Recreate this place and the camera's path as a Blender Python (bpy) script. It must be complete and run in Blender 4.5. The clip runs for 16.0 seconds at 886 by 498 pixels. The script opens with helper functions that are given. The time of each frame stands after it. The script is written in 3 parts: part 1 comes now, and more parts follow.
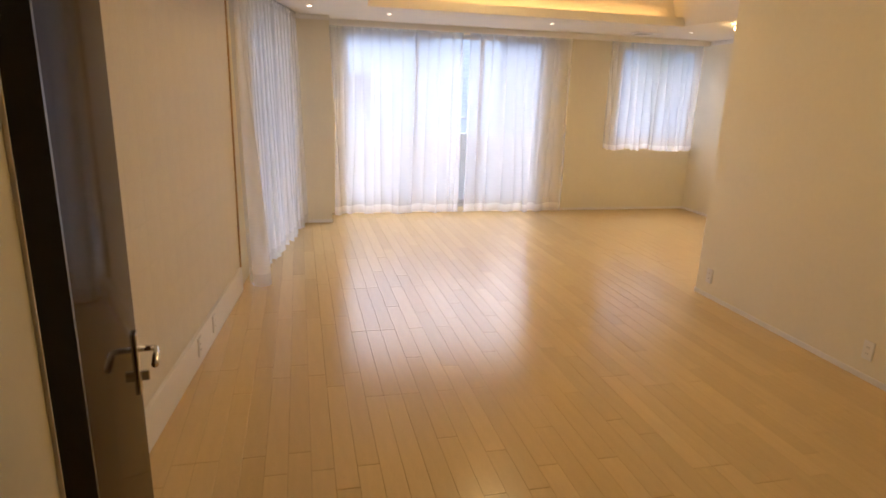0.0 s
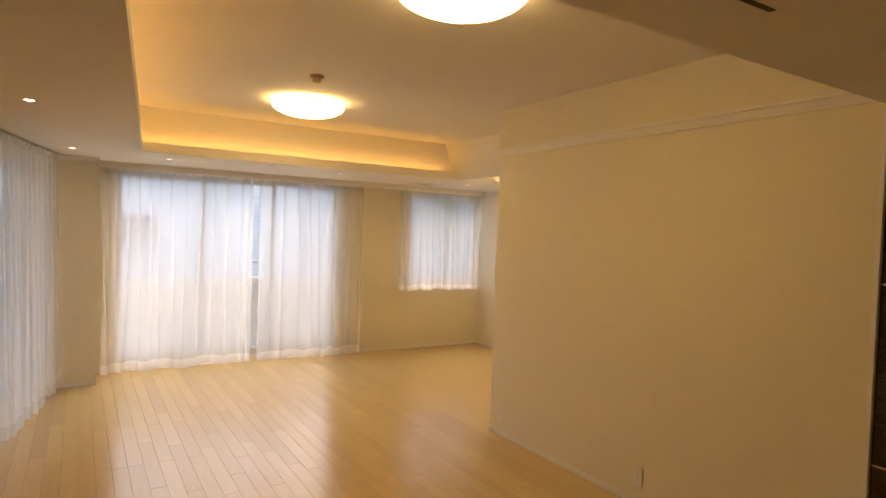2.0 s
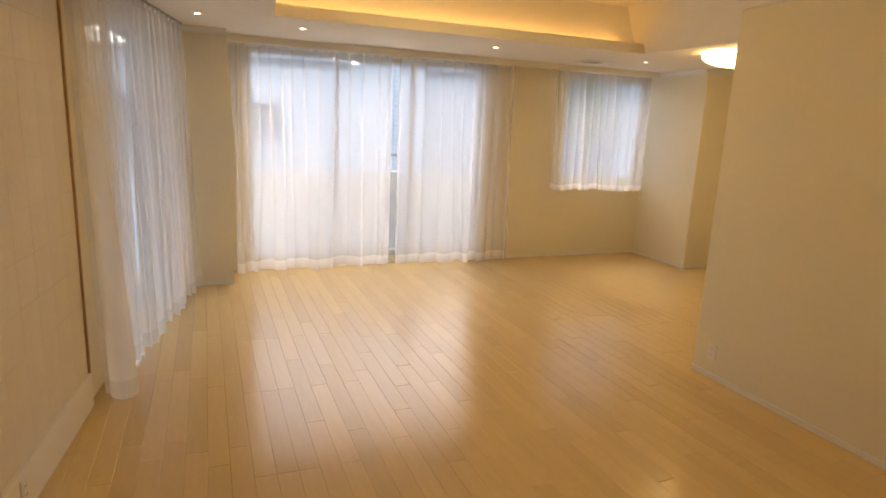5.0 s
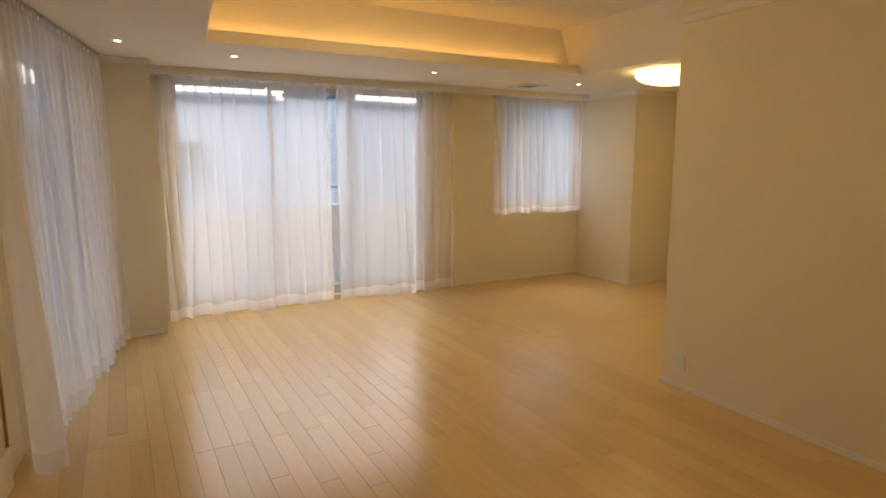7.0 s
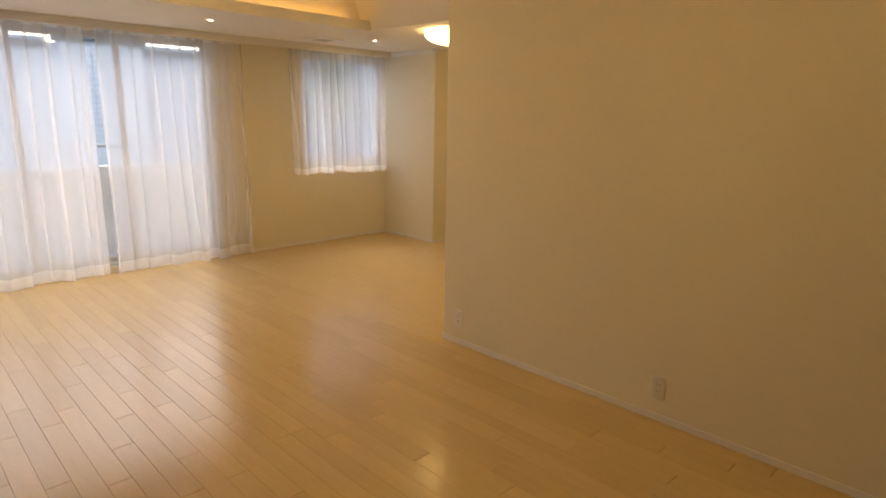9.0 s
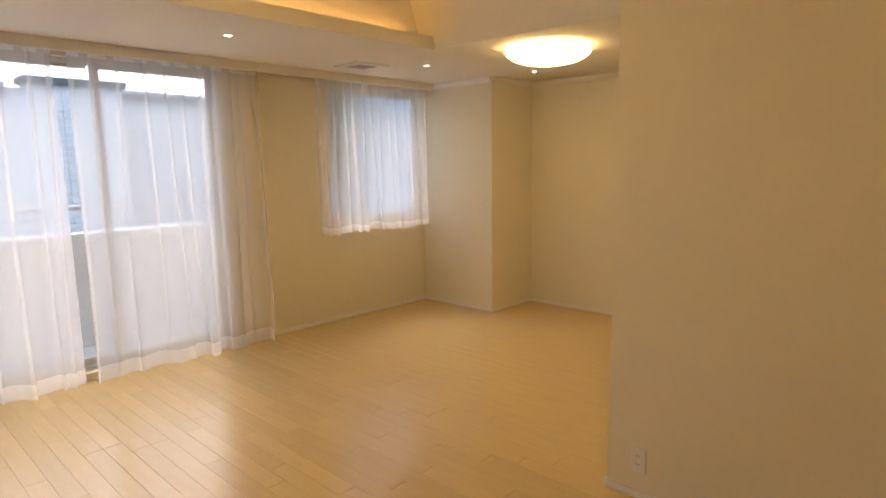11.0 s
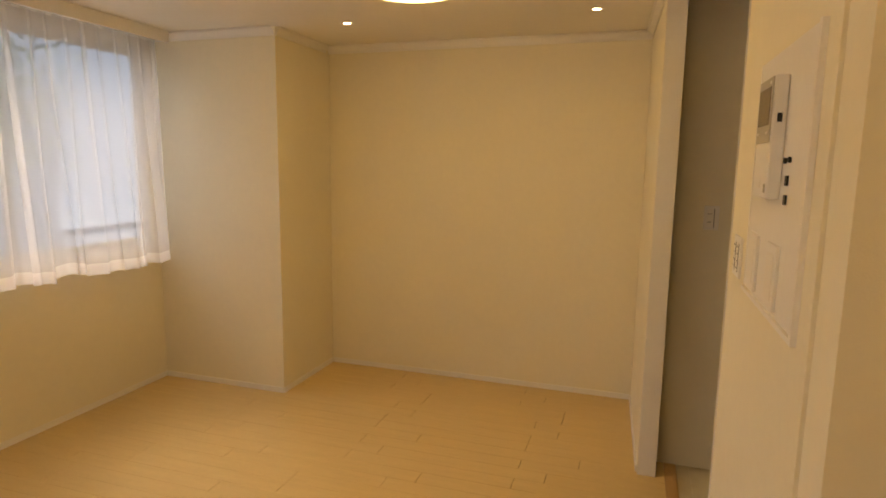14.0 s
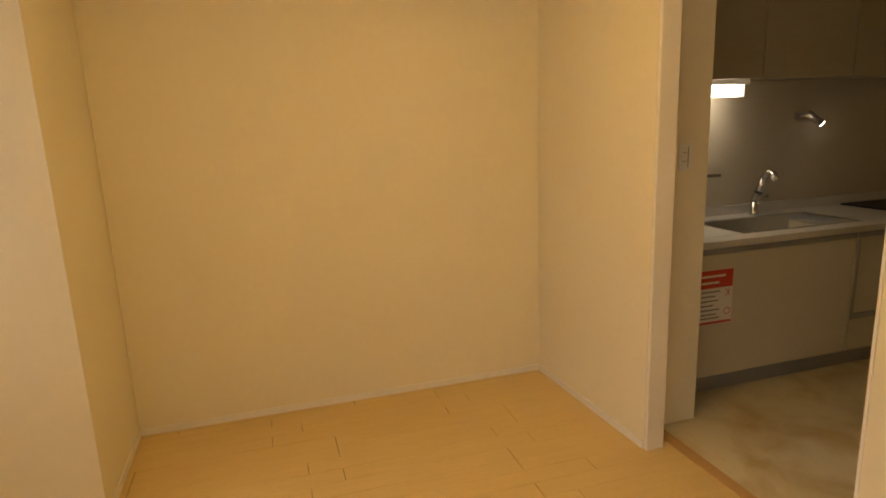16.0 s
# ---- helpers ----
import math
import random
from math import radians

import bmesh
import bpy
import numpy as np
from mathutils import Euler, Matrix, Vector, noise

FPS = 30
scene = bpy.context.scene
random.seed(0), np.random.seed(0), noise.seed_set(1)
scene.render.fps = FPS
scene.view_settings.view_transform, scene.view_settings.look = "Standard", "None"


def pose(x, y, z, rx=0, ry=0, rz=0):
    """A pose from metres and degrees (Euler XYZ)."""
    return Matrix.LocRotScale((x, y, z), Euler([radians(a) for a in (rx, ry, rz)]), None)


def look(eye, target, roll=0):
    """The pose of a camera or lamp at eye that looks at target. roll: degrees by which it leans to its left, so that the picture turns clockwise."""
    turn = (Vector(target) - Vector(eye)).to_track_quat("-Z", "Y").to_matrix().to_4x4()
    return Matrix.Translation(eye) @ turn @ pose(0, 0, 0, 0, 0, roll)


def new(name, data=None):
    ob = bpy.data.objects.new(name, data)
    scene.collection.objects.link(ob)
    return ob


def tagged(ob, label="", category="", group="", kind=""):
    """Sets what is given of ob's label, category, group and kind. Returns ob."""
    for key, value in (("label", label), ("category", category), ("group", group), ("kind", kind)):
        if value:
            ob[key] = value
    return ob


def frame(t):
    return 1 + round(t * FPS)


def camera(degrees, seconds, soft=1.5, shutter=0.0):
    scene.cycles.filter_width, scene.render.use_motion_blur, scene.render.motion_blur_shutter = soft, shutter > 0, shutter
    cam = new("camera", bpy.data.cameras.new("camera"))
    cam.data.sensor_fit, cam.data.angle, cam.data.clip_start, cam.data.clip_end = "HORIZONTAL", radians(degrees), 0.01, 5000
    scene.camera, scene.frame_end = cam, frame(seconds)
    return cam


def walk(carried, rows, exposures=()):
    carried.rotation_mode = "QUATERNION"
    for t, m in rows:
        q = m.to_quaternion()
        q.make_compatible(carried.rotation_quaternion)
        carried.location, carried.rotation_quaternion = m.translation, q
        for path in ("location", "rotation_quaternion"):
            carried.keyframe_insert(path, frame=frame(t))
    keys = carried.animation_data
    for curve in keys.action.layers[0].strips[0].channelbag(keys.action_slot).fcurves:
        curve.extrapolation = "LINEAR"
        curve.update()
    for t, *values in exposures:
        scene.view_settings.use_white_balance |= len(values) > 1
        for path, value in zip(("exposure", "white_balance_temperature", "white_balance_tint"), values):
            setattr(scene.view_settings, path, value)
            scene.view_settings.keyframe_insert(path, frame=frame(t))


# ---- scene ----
cam = camera(73.4, 16.0, soft=1.8)
PATH = [
    (0, (0.353, 1.044, 1.659), (0.811, 2.918, 1.134), 2.0),
    (0.5, (0.44, 1.003, 1.727), (0.876, 2.945, 1.523), 3.1),
    (1, (0.447, 1.023, 1.773), (0.936, 2.961, 1.848), 3.2),
    (1.5, (0.491, 1.022, 1.762), (1.248, 2.87, 1.872), 2.8),
    (2, (0.541, 1.102, 1.755), (1.587, 2.806, 1.697), 2.1),
    (2.5, (0.659, 1.173, 1.697), (2.024, 2.616, 1.466), 2.5),
    (3, (0.609, 1.319, 1.699), (2.154, 2.545, 1.368), 2.5),
    (3.5, (0.541, 1.594, 1.695), (1.8, 3.099, 1.305), 1.8),
    (4, (0.614, 1.849, 1.671), (1.478, 3.59, 1.199), 1.4),
    (6.5, (0.317, 2.638, 1.607), (1.009, 4.489, 1.301), 2.4),
    (7, (0.4, 2.553, 1.559), (1.35, 4.288, 1.262), 0.1),
    (7.5, (0.501, 2.289, 1.587), (1.842, 3.726, 1.214), 3.8),
    (8, (0.512, 2.056, 1.598), (1.91, 3.41, 1.136), 3.0),
    (8.5, (0.63, 2.151, 1.595), (1.998, 3.534, 1.133), 1.3),
    (11, (1.223, 4.073, 1.567), (2.659, 5.434, 1.277), -0.8),
    (11.5, (1.13, 4.461, 1.555), (2.805, 5.523, 1.295), -1.7),
    (12, (1.196, 4.819, 1.548), (2.913, 5.82, 1.324), -1.4),
    (12.5, (1.442, 5.093, 1.545), (3.085, 6.221, 1.376), -3.9),
    (13, (1.857, 5.305, 1.615), (3.497, 6.438, 1.469), -2.6),
    (13.5, (2.313, 5.446, 1.609), (4.021, 6.452, 1.348), 1.7),
    (14, (2.628, 5.678, 1.578), (4.51, 6.287, 1.287), 0.8),
    (14.5, (2.91, 5.917, 1.579), (4.866, 6.168, 1.248), -0.6),
    (15, (3.148, 6.242, 1.605), (5.115, 6.169, 1.25), -1.1),
    (15.5, (3.233, 6.739, 1.558), (5.168, 6.423, 1.16), -2.3),
    (16, (3.543, 7.168, 1.514), (5.418, 6.608, 1.098), -2.2),
]
walk(cam, [(t, look(eye, target, roll)) for t, eye, target, roll in PATH], exposures=((0.0, 1.76, 5650, 18), (1.5, 1.5, 6450, 15), (3.0, 1.58, 6800, 14), (4.0, 1.68, 6350, 13), (6.5, 1.16, 6400, 14), (8.5, 1.32, 6450, 14), (11.0, 1.36, 6250, 14), (12.5, 1.3, 6700, 15), (14.5, 1.33, 7150, 14), (16.0, 1.5, 7800, 14)))

# ---- light ----
world = bpy.data.worlds.new("sky")
scene.world = world
world.use_nodes = True
_wn = world.node_tree.nodes
_sky = _wn.new("ShaderNodeTexSky")
_sky.sky_type = 'NISHITA'
_sky.sun_disc = False
_sky.sun_elevation = radians(48)
_sky.sun_rotation = radians(20)
_sky.air_density, _sky.dust_density = 1.0, 4.0
_wn["Background"].inputs["Strength"].default_value = 0.15
world.node_tree.links.new(_sky.outputs[0], _wn["Background"].inputs["Color"])
_sun = bpy.data.lights.new("sun", 'SUN')
_sun.energy, _sun.angle, _sun.color = 1.3, radians(25), (0.80, 0.92, 1.0)
_so = new("sun", _sun)
_so.matrix_world = look((0, 0, 30), (8, 22, 0))
CEILING_LAMP, COVE, DOWN, KITCHEN = 4.25, 2.2, 9.0, 3.4

# ---- materials ----


def mat(name, col, rough=0.5, metal=0.0, var=0.06, scale=6.0, bump=0.0, bscale=200.0, emit=None, power=0.0, coat=0.0, rand=0.0, stretch=None, spec=0.5):
    m = bpy.data.materials.new(name)
    m.use_nodes = True
    nt = m.node_tree
    b = nt.nodes["Principled BSDF"]
    b.inputs["Roughness"].default_value = rough
    b.inputs["Metallic"].default_value = metal
    b.inputs["Coat Weight"].default_value = coat
    b.inputs["Coat Roughness"].default_value = 0.16
    b.inputs["Specular IOR Level"].default_value = spec
    tc = nt.nodes.new("ShaderNodeTexCoord")
    mp = nt.nodes.new("ShaderNodeMapping")
    nt.links.new(tc.outputs["Object"], mp.inputs["Vector"])
    if stretch:
        mp.inputs["Scale"].default_value = stretch
    n1 = nt.nodes.new("ShaderNodeTexNoise")
    n1.inputs["Scale"].default_value = scale
    n1.inputs["Detail"].default_value = 6
    nt.links.new(mp.outputs[0], n1.inputs["Vector"])
    n2 = nt.nodes.new("ShaderNodeTexNoise")
    n2.inputs["Scale"].default_value = scale * 9
    nt.links.new(mp.outputs[0], n2.inputs["Vector"])
    add = nt.nodes.new("ShaderNodeMath")
    add.operation = 'ADD'
    nt.links.new(n1.outputs["Fac"], add.inputs[0])
    nt.links.new(n2.outputs["Fac"], add.inputs[1])
    mr = nt.nodes.new("ShaderNodeMapRange")
    mr.inputs["From Min"].default_value, mr.inputs["From Max"].default_value = 0.6, 1.4
    mr.inputs["To Min"].default_value, mr.inputs["To Max"].default_value = 1 - var, 1 + var
    nt.links.new(add.outputs[0], mr.inputs["Value"])
    val = mr.outputs[0]
    if rand:
        oi = nt.nodes.new("ShaderNodeObjectInfo")
        r2 = nt.nodes.new("ShaderNodeMapRange")
        r2.inputs["To Min"].default_value, r2.inputs["To Max"].default_value = 1 - rand, 1 + rand
        nt.links.new(oi.outputs["Random"], r2.inputs["Value"])
        mu = nt.nodes.new("ShaderNodeMath")
        mu.operation = 'MULTIPLY'
        nt.links.new(val, mu.inputs[0])
        nt.links.new(r2.outputs[0], mu.inputs[1])
        val = mu.outputs[0]
    sc = nt.nodes.new("ShaderNodeVectorMath")
    sc.operation = 'SCALE'
    sc.inputs[0].default_value = col
    nt.links.new(val, sc.inputs["Scale"])
    nt.links.new(sc.outputs[0], b.inputs["Base Color"])
    if bump:
        n3 = nt.nodes.new("ShaderNodeTexNoise")
        n3.inputs["Scale"].default_value = bscale
        n3.inputs["Detail"].default_value = 4
        nt.links.new(mp.outputs[0], n3.inputs["Vector"])
        bp = nt.nodes.new("ShaderNodeBump")
        bp.inputs["Strength"].default_value = bump
        bp.inputs["Distance"].default_value = 0.002
        nt.links.new(n3.outputs["Fac"], bp.inputs["Height"])
        nt.links.new(bp.outputs[0], b.inputs["Normal"])
    if emit:
        b.inputs["Emission Color"].default_value = (*emit, 1)
        b.inputs["Emission Strength"].default_value = power
    return m


WARM = (1.0, 0.72, 0.40)
M_WALL = mat("wallpaper", (0.80, 0.74, 0.57), 0.75, var=0.02, scale=3, bump=0.35, bscale=260)
M_PANEL = mat("textured wall panel", (0.76, 0.71, 0.62), 0.7, var=0.04, scale=5, bump=0.6, bscale=120)
M_CEIL = mat("ceiling paper", (0.84, 0.805, 0.72), 0.8, var=0.02, scale=3, bump=0.3, bscale=200)
M_TRIM = mat("white painted trim", (0.82, 0.79, 0.73), 0.4, var=0.02, scale=8)
M_FLOOR = mat("maple boards", (0.64, 0.475, 0.22), 0.2, var=0.06, scale=5, bump=0.05, bscale=60, coat=0.05, rand=0.06, stretch=(6, 0.7, 1), spec=0.3)
M_JOINT = mat("board joint", (0.28, 0.19, 0.09), 0.6)
M_THRESH = mat("oak threshold", (0.50, 0.30, 0.11), 0.3, var=0.12, stretch=(0.7, 6, 1))
M_DARK = mat("dark glossy ebony veneer", (0.022, 0.011, 0.006), 0.1, var=0.5, scale=4, stretch=(1, 1.2, 30))
M_LEAFDOOR = mat("dark brown veneer leaf", (0.034, 0.016, 0.008), 0.05, var=0.4, scale=4, stretch=(1, 1.2, 30), spec=0.5)
M_LEAFDOOR.node_tree.nodes["Principled BSDF"].inputs["IOR"].default_value = 1.04
M_BLACK = mat("black door edge", (0.012, 0.009, 0.008), 0.4)
M_CHROME = mat("chrome", (0.75, 0.74, 0.72), 0.15, 1.0, var=0.03)
M_STEEL = mat("brushed steel", (0.55, 0.54, 0.52), 0.3, 1.0, var=0.06, scale=20)
M_ALU = mat("grey aluminium frame", (0.60, 0.61, 0.63), 0.4, 0.2, var=0.04)
M_WHITE = mat("white plastic", (0.82, 0.80, 0.76), 0.35, var=0.02)
M_GREYP = mat("grey beige plastic", (0.45, 0.42, 0.35), 0.4, var=0.03)
M_SCREEN = mat("dark screen", (0.10, 0.075, 0.06), 0.15, var=0.05)
M_SLOT = mat("black slot", (0.01, 0.01, 0.01), 0.6)
M_LAMP = mat("lit lamp glass", (0.9, 0.88, 0.8), 0.3, emit=(1.0, 0.665, 0.25), power=CEILING_LAMP)
M_LAMPRIM = mat("lamp rim", (0.75, 0.66, 0.5), 0.4)
M_COVE = mat("cove light strip", (0.9, 0.8, 0.6), 0.4, emit=(1.0, 0.50, 0.12), power=COVE)
M_DOWN = mat("lit downlight", (0.9, 0.8, 0.7), 0.4, emit=(1.0, 0.66, 0.36), power=DOWN)
M_TUBE = mat("lit tube", (0.9, 0.9, 0.9), 0.3, emit=(1.0, 0.95, 0.9), power=KITCHEN)
M_BROWN = mat("tan plastic", (0.48, 0.34, 0.18), 0.5)
M_VINYL = mat("marbled vinyl floor", (0.62, 0.54, 0.36), 0.3, var=0.1, scale=5)
_nt = M_VINYL.node_tree
_tc, _mz, _cr = _nt.nodes.new("ShaderNodeTexCoord"), _nt.nodes.new("ShaderNodeTexNoise"), _nt.nodes.new("ShaderNodeValToRGB")
_mz.inputs["Scale"].default_value, _mz.inputs["Detail"].default_value, _mz.inputs["Distortion"].default_value = 3.6, 7, 0.5
_cr.color_ramp.elements[0].position, _cr.color_ramp.elements[0].color = 0.34, (0.50, 0.38, 0.19, 1)
_cr.color_ramp.elements[1].position, _cr.color_ramp.elements[1].color = 0.58, (0.66, 0.59, 0.42, 1)
_nt.links.new(_tc.outputs["Object"], _mz.inputs["Vector"])
_nt.links.new(_mz.outputs["Fac"], _cr.inputs["Fac"])
_nt.links.new(_cr.outputs["Color"], _nt.nodes["Principled BSDF"].inputs["Base Color"])
M_CAB = mat("beige glossy cabinet", (0.62, 0.56, 0.42), 0.22, var=0.03, coat=0.3)
M_CABUP = mat("upper cabinet veneer", (0.42, 0.36, 0.25), 0.3, var=0.06, stretch=(1, 1, 6))
M_TOP = mat("speckled worktop", (0.60, 0.57, 0.50), 0.3, var=0.12, scale=60)
M_SPLASH = mat("beige splashback", (0.52, 0.46, 0.34), 0.25, var=0.03)
M_KICK = mat("grey plinth", (0.30, 0.29, 0.27), 0.4)
M_RED = mat("red print", (0.55, 0.05, 0.03), 0.5)
M_PAPER = mat("white sticker", (0.75, 0.72, 0.66), 0.5)
M_INK = mat("grey print", (0.25, 0.24, 0.23), 0.6)
M_CONC = mat("white parapet", (0.80, 0.83, 0.86), 0.7, var=0.05, scale=2, bump=0.2)
M_FACADE = mat("white rendered facade", (0.50, 0.51, 0.52), 0.8, var=0.04, scale=0.6, bump=0.2)
M_FACADE2 = mat("grey rendered facade", (0.42, 0.43, 0.45), 0.8, var=0.05, scale=0.6)
M_FACADE3 = mat("pale grey render", (0.40, 0.415, 0.44), 0.8, var=0.05, scale=0.6, bump=0.2)
M_TILE = mat("pale brick tile", (0.60, 0.60, 0.60), 0.6, var=0.05, rand=0.05)
M_ROOF = mat("dark roof", (0.10, 0.11, 0.12), 0.6, var=0.1)
M_GROUND = mat("asphalt", (0.06, 0.06, 0.065), 0.9, var=0.2)
M_LEAF = mat("leaves", (0.06, 0.10, 0.035), 0.5, var=0.3)
M_BARK = mat("bark", (0.12, 0.09, 0.06), 0.9, var=0.2)


def sheer(name, clear):
    m = bpy.data.materials.new(name)
    m.use_nodes = True
    nt = m.node_tree
    out = nt.nodes["Material Output"]
    nt.nodes.remove(nt.nodes["Principled BSDF"])
    d, tl, tr = (nt.nodes.new("ShaderNodeBsdf" + k) for k in ("Diffuse", "Translucent", "Transparent"))
    d.inputs["Color"].default_value = (0.95, 0.95, 0.94, 1)
    tl.inputs["Color"].default_value = (0.97, 0.97, 0.97, 1)
    a, b = nt.nodes.new("ShaderNodeMixShader"), nt.nodes.new("ShaderNodeMixShader")
    a.inputs[0].default_value = 0.66
    nt.links.new(d.outputs[0], a.inputs[1])
    nt.links.new(tl.outputs[0], a.inputs[2])
    tc = nt.nodes.new("ShaderNodeTexCoord")
    n = nt.nodes.new("ShaderNodeTexNoise")
    n.inputs["Scale"].default_value = 500
    nt.links.new(tc.outputs["Object"], n.inputs["Vector"])
    r = nt.nodes.new("ShaderNodeMapRange")
    r.inputs["To Min"].default_value, r.inputs["To Max"].default_value = clear - 0.07, clear + 0.07
    nt.links.new(n.outputs["Fac"], r.inputs["Value"])
    nt.links.new(r.outputs[0], b.inputs[0])
    nt.links.new(a.outputs[0], b.inputs[1])
    nt.links.new(tr.outputs[0], b.inputs[2])
    nt.links.new(b.outputs[0], out.inputs["Surface"])
    return m


M_SHEER = sheer("white sheer voile", 0.64)
M_SHEER_SIDE = sheer("denser sheer voile", 0.42)
M_HEM = sheer("sheer hem", 0.5)
M_GLASS = bpy.data.materials.new("window glass")
M_GLASS.use_nodes = True
_g = M_GLASS.node_tree.nodes["Principled BSDF"]
_g.inputs["Transmission Weight"].default_value = 1.0
_g.inputs["Roughness"].default_value = 0.0
_g.inputs["IOR"].default_value = 1.05
_g.inputs["Base Color"].default_value = (0.96, 0.98, 0.98, 1)

# ---- helpers for shapes ----


def box(x0, y0, z0, x1, y1, z1, bev=0.0, bm=None):
    bm = bm or bmesh.new()
    r = bmesh.ops.create_cube(bm, size=1.0, matrix=Matrix.Translation(((x0 + x1) / 2, (y0 + y1) / 2, (z0 + z1) / 2)) @ Matrix.Diagonal((abs(x1 - x0), abs(y1 - y0), abs(z1 - z0), 1)))
    if bev:
        es = list({e for v in r["verts"] for e in v.link_edges})
        bmesh.ops.bevel(bm, geom=es, offset=bev, segments=2, affect='EDGES', profile=0.5)
    return bm


def lathe(profile, steps=32, at=(0, 0, 0), bm=None):
    """Turn a profile of (radius, height) about z."""
    bm = bm or bmesh.new()
    rings = []
    for r, z in profile:
        if r < 1e-6:
            rings.append([bm.verts.new((at[0], at[1], at[2] + z))])
        else:
            rings.append([bm.verts.new((at[0] + r * math.cos(2 * math.pi * i / steps), at[1] + r * math.sin(2 * math.pi * i / steps), at[2] + z)) for i in range(steps)])
    for p, q in zip(rings, rings[1:]):
        for i in range(steps):
            j = (i + 1) % steps
            vs = [p[i % len(p)], p[j % len(p)], q[j % len(q)], q[i % len(q)]]
            vs = list(dict.fromkeys(vs))
            if len(vs) > 2:
                bm.faces.new(vs)
    bmesh.ops.recalc_face_normals(bm, faces=bm.faces)
    return bm


def tube(points, r, steps=12, bm=None):
    bm = bm or bmesh.new()
    pts = [Vector(p) for p in points]
    rings = []
    for i, p in enumerate(pts):
        d = (pts[min(i + 1, len(pts) - 1)] - pts[max(i - 1, 0)]).normalized()
        u = d.cross(Vector((0.31, 0.17, 0.93)) if abs(d.z) < 0.9 else Vector((1, 0.2, 0))).normalized()
        w = d.cross(u)
        rings.append([bm.verts.new(p + r * (math.cos(2 * math.pi * k / steps) * u + math.sin(2 * math.pi * k / steps) * w)) for k in range(steps)])
    for a, b in zip(rings, rings[1:]):
        for k in range(steps):
            bm.faces.new((a[k], a[(k + 1) % steps], b[(k + 1) % steps], b[k]))
    bm.faces.new(rings[0])
    bm.faces.new(rings[-1])
    bmesh.ops.recalc_face_normals(bm, faces=bm.faces)
    return bm


def prism(poly, z0, z1, bm=None):
    """A plan polygon raised from z0 to z1."""
    bm = bm or bmesh.new()
    a = [bm.verts.new((x, y, z0)) for x, y in poly]
    b = [bm.verts.new((x, y, z1)) for x, y in poly]
    bm.faces.new(a[::-1])
    bm.faces.new(b)
    for i in range(len(poly)):
        j = (i + 1) % len(poly)
        bm.faces.new((a[i], a[j], b[j], b[i]))
    bmesh.ops.recalc_face_normals(bm, faces=bm.faces)
    return bm


def mesh_of(name, bm, material, smooth=False):
    me = bpy.data.meshes.new(name)
    bm.to_mesh(me)
    bm.free()
    me.materials.append(material)
    if smooth:
        for p in me.polygons:
            p.use_smooth = True
    return me


def part(name, bm, material, parent, label="", smooth=False):
    ob = new(name, mesh_of(name, bm, material, smooth))
    ob.parent = parent
    if label:
        ob["label"] = label
    return ob


def thing(name, label, category, m=None, group="", kind=""):
    ob = new(name)
    ob.empty_display_size = 0.1
    if m is not None:
        ob.matrix_world = m
    return tagged(ob, label, category, group, kind)


def structure(name, bm, material, label="", category="", m=None):
    ob = new(name, mesh_of(name, bm, material))
    if m is not None:
        ob.matrix_world = m
    return tagged(ob, label or name.replace("_", " "), category or name.split("_")[0], "", "structure")


# ---- plan ----
H = 2.4            # soffit
TOP = 2.84         # raised ceiling
XR, YE = 3.71, 5.332   # wall along the room, and where it ends
YF = 8.875         # window wall
XC, YC = 5.985, 7.89  # pier beside the small window
XA = 6.675         # back of the alcove
YA = 5.64          # side wall of the alcove
LEFT = pose(-0.16, 5.9, 0, 0, 0, -5.7)   # frame of the left wall: y along it, x into the room

structure("floor", box(-0.9, -0.1, -0.12, 6.9, 9.1, -0.02), M_JOINT, "pale maple plank floor, glossy", "floor")
structure("floor_kitchen", box(4.85, 5.336, -0.02, XA, 5.425, -0.003, bm=box(XR + 0.1, 2.2, -0.02, XA, 5.335, -0.003)), M_VINYL, "beige marbled vinyl kitchen floor", "floor")
structure("threshold", box(4.86, 5.40, -0.015, 5.83, 5.46, 0.004, 0.002), M_THRESH, "orange oak threshold strip", "threshold")

# window wall with two openings
wx0, wx1, wz0, wz1 = 0.90, 3.62, 0.06, 2.325
sx0, sx1, sz0, sz1 = 4.71, 5.975, 0.95, 2.30
bm = box(0.0, YF, 0, wx0, YF + 0.18, TOP + 0.1)
for a in ((wx0, YF, 0, wx1, YF + 0.18, wz0), (wx0, YF, wz1, wx1, YF + 0.18, TOP + 0.1), (wx1, YF, 0, sx0, YF + 0.18, TOP + 0.1),
          (sx0, YF, 0, sx1, YF + 0.18, sz0), (sx0, YF, sz1, sx1, YF + 0.18, TOP + 0.1), (sx1, YF, 0, XA + 0.2, YF + 0.18, TOP + 0.1)):
    box(*a, bm=bm)
structure("wall_north", bm, M_WALL, "cream papered window wall", "wall")
structure("wall_pier", box(XC, YC, 0, XA + 0.2, YF - 0.002, H + 0.05), M_WALL, "cream papered pier", "wall")
structure("wall_column", prism([(0.1, 8.343), (0.715, 8.343), (0.715, YF - 0.002), (0.1, YF - 0.002)], 0, H + 0.05), M_WALL, "cream papered column beside the window", "wall")
structure("wall_alcove", box(XA, 2.0, 0, XA + 0.2, YC - 0.002, H + 0.05), M_WALL, "cream papered alcove wall", "wall")
bm = prism([(5.68, 5.595), (5.68, 5.51), (XA - 0.002, 5.51), (XA - 0.002, YA)], 0, H + 0.05)
